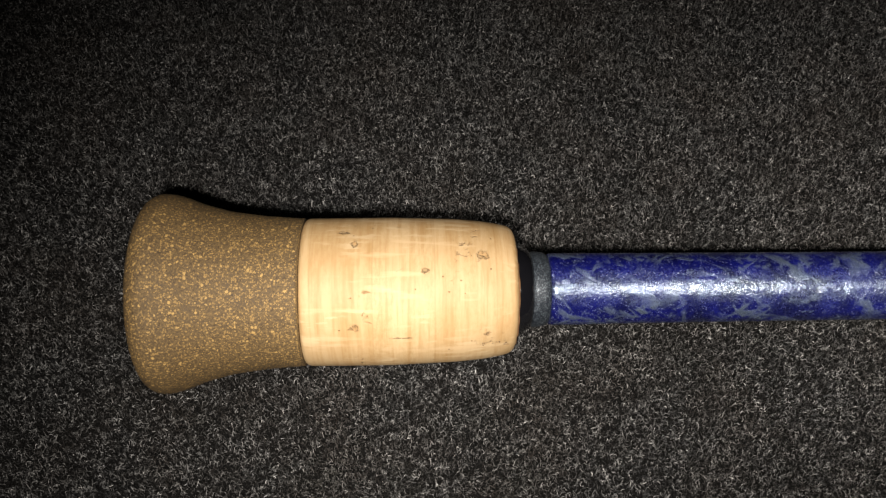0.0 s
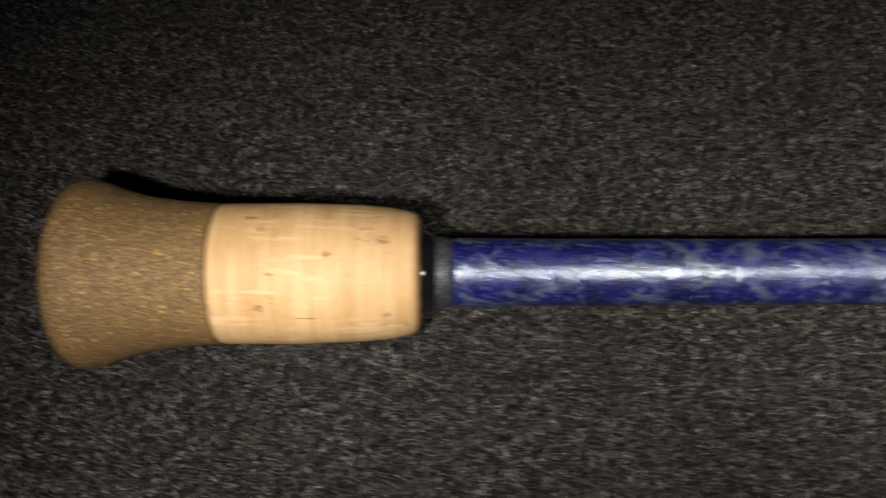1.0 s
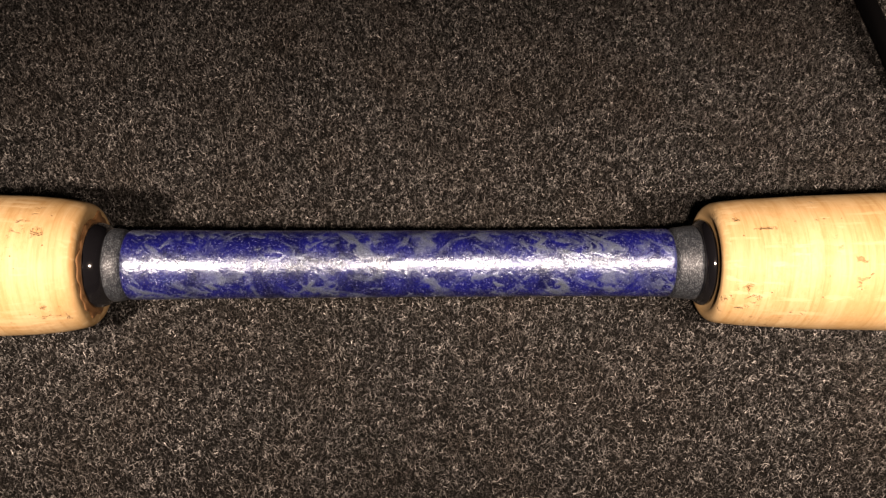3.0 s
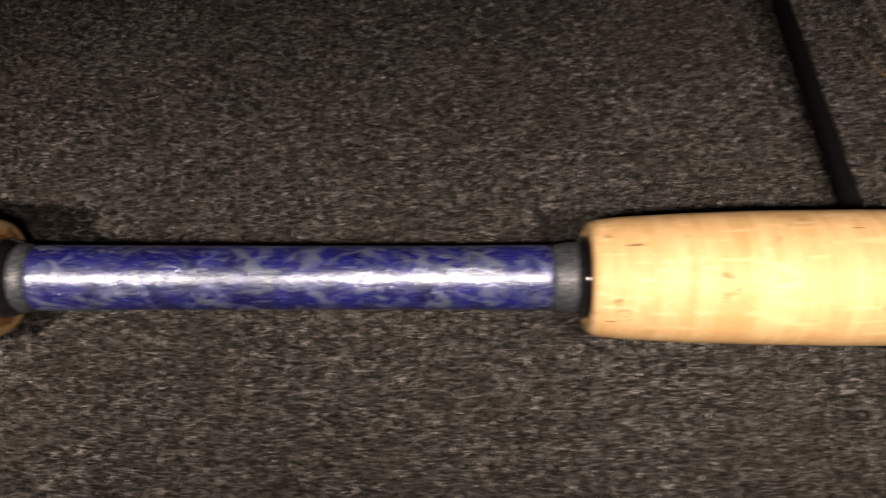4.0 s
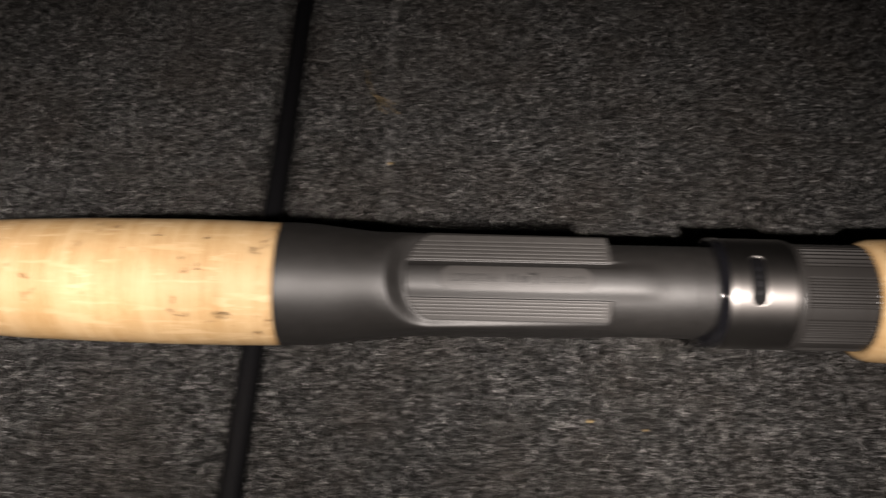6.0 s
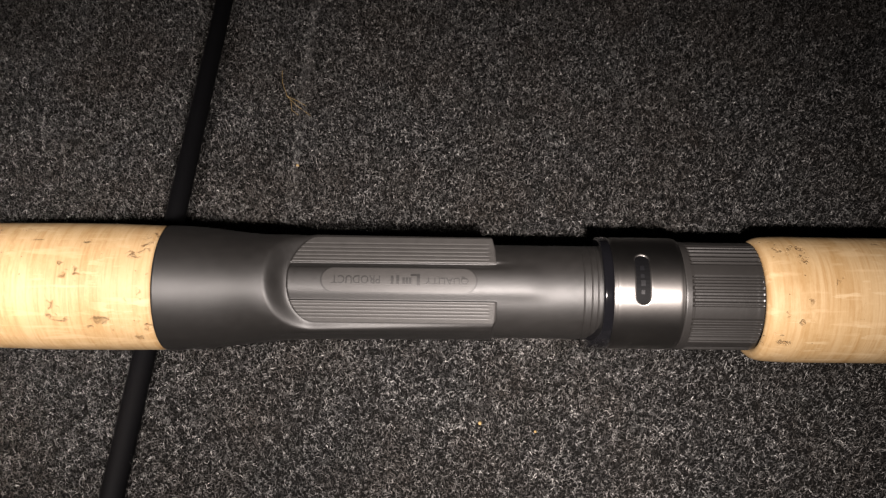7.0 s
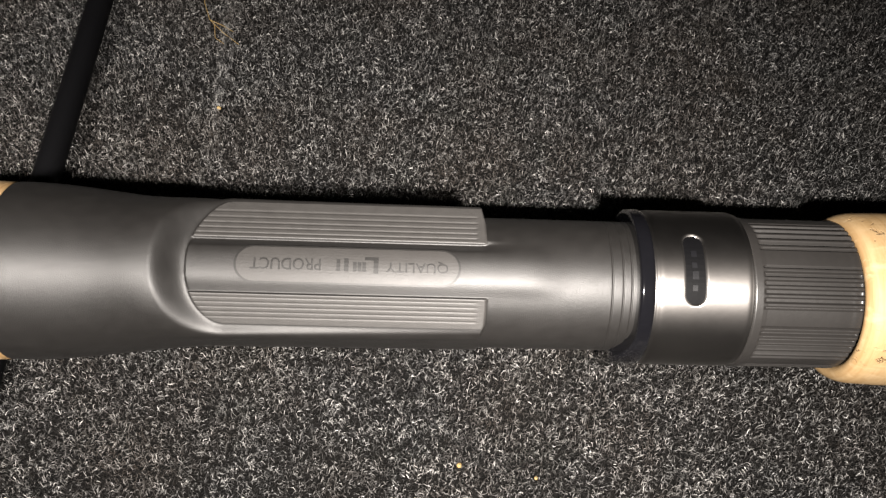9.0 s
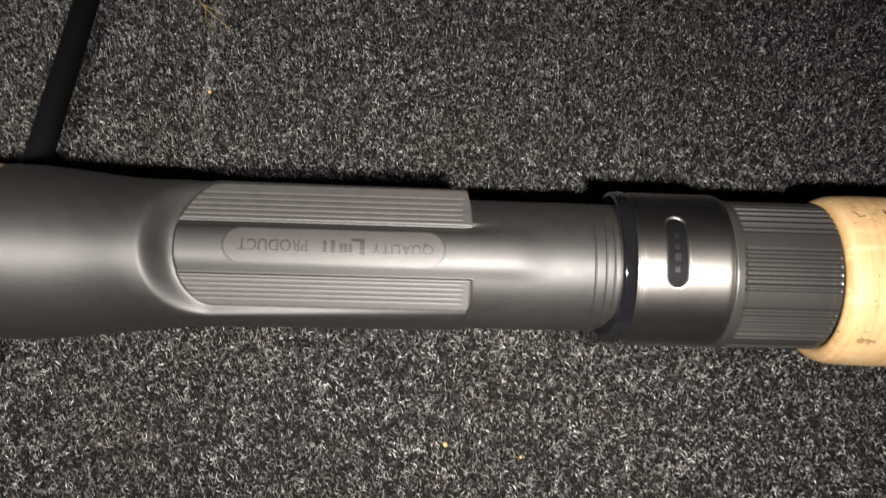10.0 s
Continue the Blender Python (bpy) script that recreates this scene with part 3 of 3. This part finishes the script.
hood = wrap("hood", np.arange(42.36, 44.09, 0.025), hood_radius, STEEL, rod, "brushed steel hood sleeve", n=300)
window = bent("size_window", upright(43.06, 0.17, 0.63), 1.34, 1.4, SLOT, TUBE, hood, "black window in the hood")
for k, tall in enumerate((0.1, 0.14, 0.1, 0.12)):
    s0 = -0.4 + 0.2 * k
    bent("size_mark", bar(43.0, 43.04 + tall * 0.5, s0, s0 + tall), 1.39, 1.41, SLOT, BLACK, window)
lip = turned("hood_lip", [(42.1, 1.1), (42.1, 1.4), (42.12, 1.435), (42.34, 1.445), (42.37, 1.42), (42.38, 1.2)], EPOXY, rod, "black hood lip, wider underneath", fine=0.02)
for v in lip.data.vertices:
    theta = math.degrees(math.atan2(v.co.z, -v.co.y))
    reach = float(step((20 - theta) / 45)) * (1 - float(step((-150 - theta) / 30)))
    v.co.x -= 0.27 * CM * reach * min(1, max(0, (42.36 * CM - v.co.x) / (0.2 * CM)))


def nut_radius(X, T):
    a = T / (2 * np.pi) * 56
    tooth = np.abs((a % 1) - 0.5) * 2
    group = ((np.floor(a) % 7) < 5)
    knurl = np.where(group, 0.085 * step((tooth - 0.32) / 0.25), 0.0)
    inside = step((X - 44.27) / 0.04) * step((46.06 - X) / 0.05)
    base = np.interp(X, [44.07, 44.12, 44.27, 44.31, 45.84, 45.9, 46.04, 46.08], [1.33, 1.385, 1.39, 1.345, 1.345, 1.35, 1.345, 1.28])
    return base + inside * (0.036 - knurl)


turned("collar", [(44.06, 1.2), (44.06, 1.395), (44.1, 1.4), (44.13, 1.3)], EPOXY, rod)
lock_nut = wrap("lock_nut", np.concatenate([np.arange(44.08, 44.45, 0.02), np.arange(44.5, 45.3, 0.2), np.arange(45.36, 46.085, 0.03)]), nut_radius, NUT, rod, "dark nylon lock nut with lengthwise ribs", n=896)
fore_grip = turned("fore_grip", [(46.4, 0.8), (46.1, 1.28), (46.0, 1.36), (46.0, 1.43), (46.07, 1.52), (46.3, 1.595), (46.9, 1.62), (48.5, 1.61), (52, 1.62), (57, 1.5), (58.2, 1.3), (58.3, 0.8)], CORK, rod, "pale cork fore grip", wobble=0.003)
fore_grip.location = (0, -0.0009, -0.0006)
lock_nut.location = (0, -0.0004, -0.0003)

# torn cork round the ring
def torn_radius(X, T):
    ragged = 1.13 + 0.05 * np.sin(2 * T + 0.4) + 0.035 * np.sin(7 * T + 1) + 0.03 * np.sin(17 * T + 2) + 0.13 * np.exp(-((T - 2.6) / 0.16) ** 2) + 0.13 * np.exp(-((T - 5.9) / 0.2) ** 2)
    return np.where(X > 8.19, ragged - 0.03, ragged)


wrap("torn_rim", [7.95, 8.1, 8.18, 8.2], torn_radius, TORN, rod, "brown torn cork edge", n=200)


# ---- crumbs and a dry stalk on the carpet ----
def crumb(x, y, size):
    bm = bmesh.new()
    bmesh.ops.create_icosphere(bm, subdivisions=2, radius=size * CM)
    for v in bm.verts:
        v.co *= 1 + 0.35 * noise.noise(v.co * 900 + Vector((x, y, 0)))
        v.co += Vector((x, y, 0.12 + float(lie(x, y)))) * CM
    me = bpy.data.meshes.new("crumb")
    bm.to_mesh(me)
    bm.free()
    me.materials.append(STRAW)
    return tagged(new("crumb", me), "tiny pale yellow crumb on the carpet", "crumb", "crumbs on the carpet")


crumb(33.5, 5.87, 0.05)
crumb(39.16, -2.8, 0.05)
crumb(40.57, -3.02, 0.035)
crumb(47.95, 15.07, 0.06)


def stalk(points, r):
    cu = bpy.data.curves.new("dry_stalk", "CURVE")
    cu.dimensions, cu.bevel_depth, cu.bevel_resolution = "3D", r * CM, 1
    for line in points:
        sp = cu.splines.new("POLY")
        sp.points.add(len(line) - 1)
        for p, (x, y) in zip(sp.points, line):
            p.co = (x * CM, y * CM, (0.2 + float(lie(x, y))) * CM, 1)
    cu.materials.append(STRAW)
    return tagged(new("dry_stalk", cu), "thin dry straw-coloured stalk caught in the carpet", "stalk")


stalk([[(32.4, 10.5), (32.5, 9.85), (32.75, 9.15), (33.2, 8.55), (33.65, 8.15)], [(32.75, 9.15), (33.15, 8.85), (33.5, 8.45)], [(32.9, 8.95), (33.0, 8.45), (33.3, 8.05)]], 0.009)
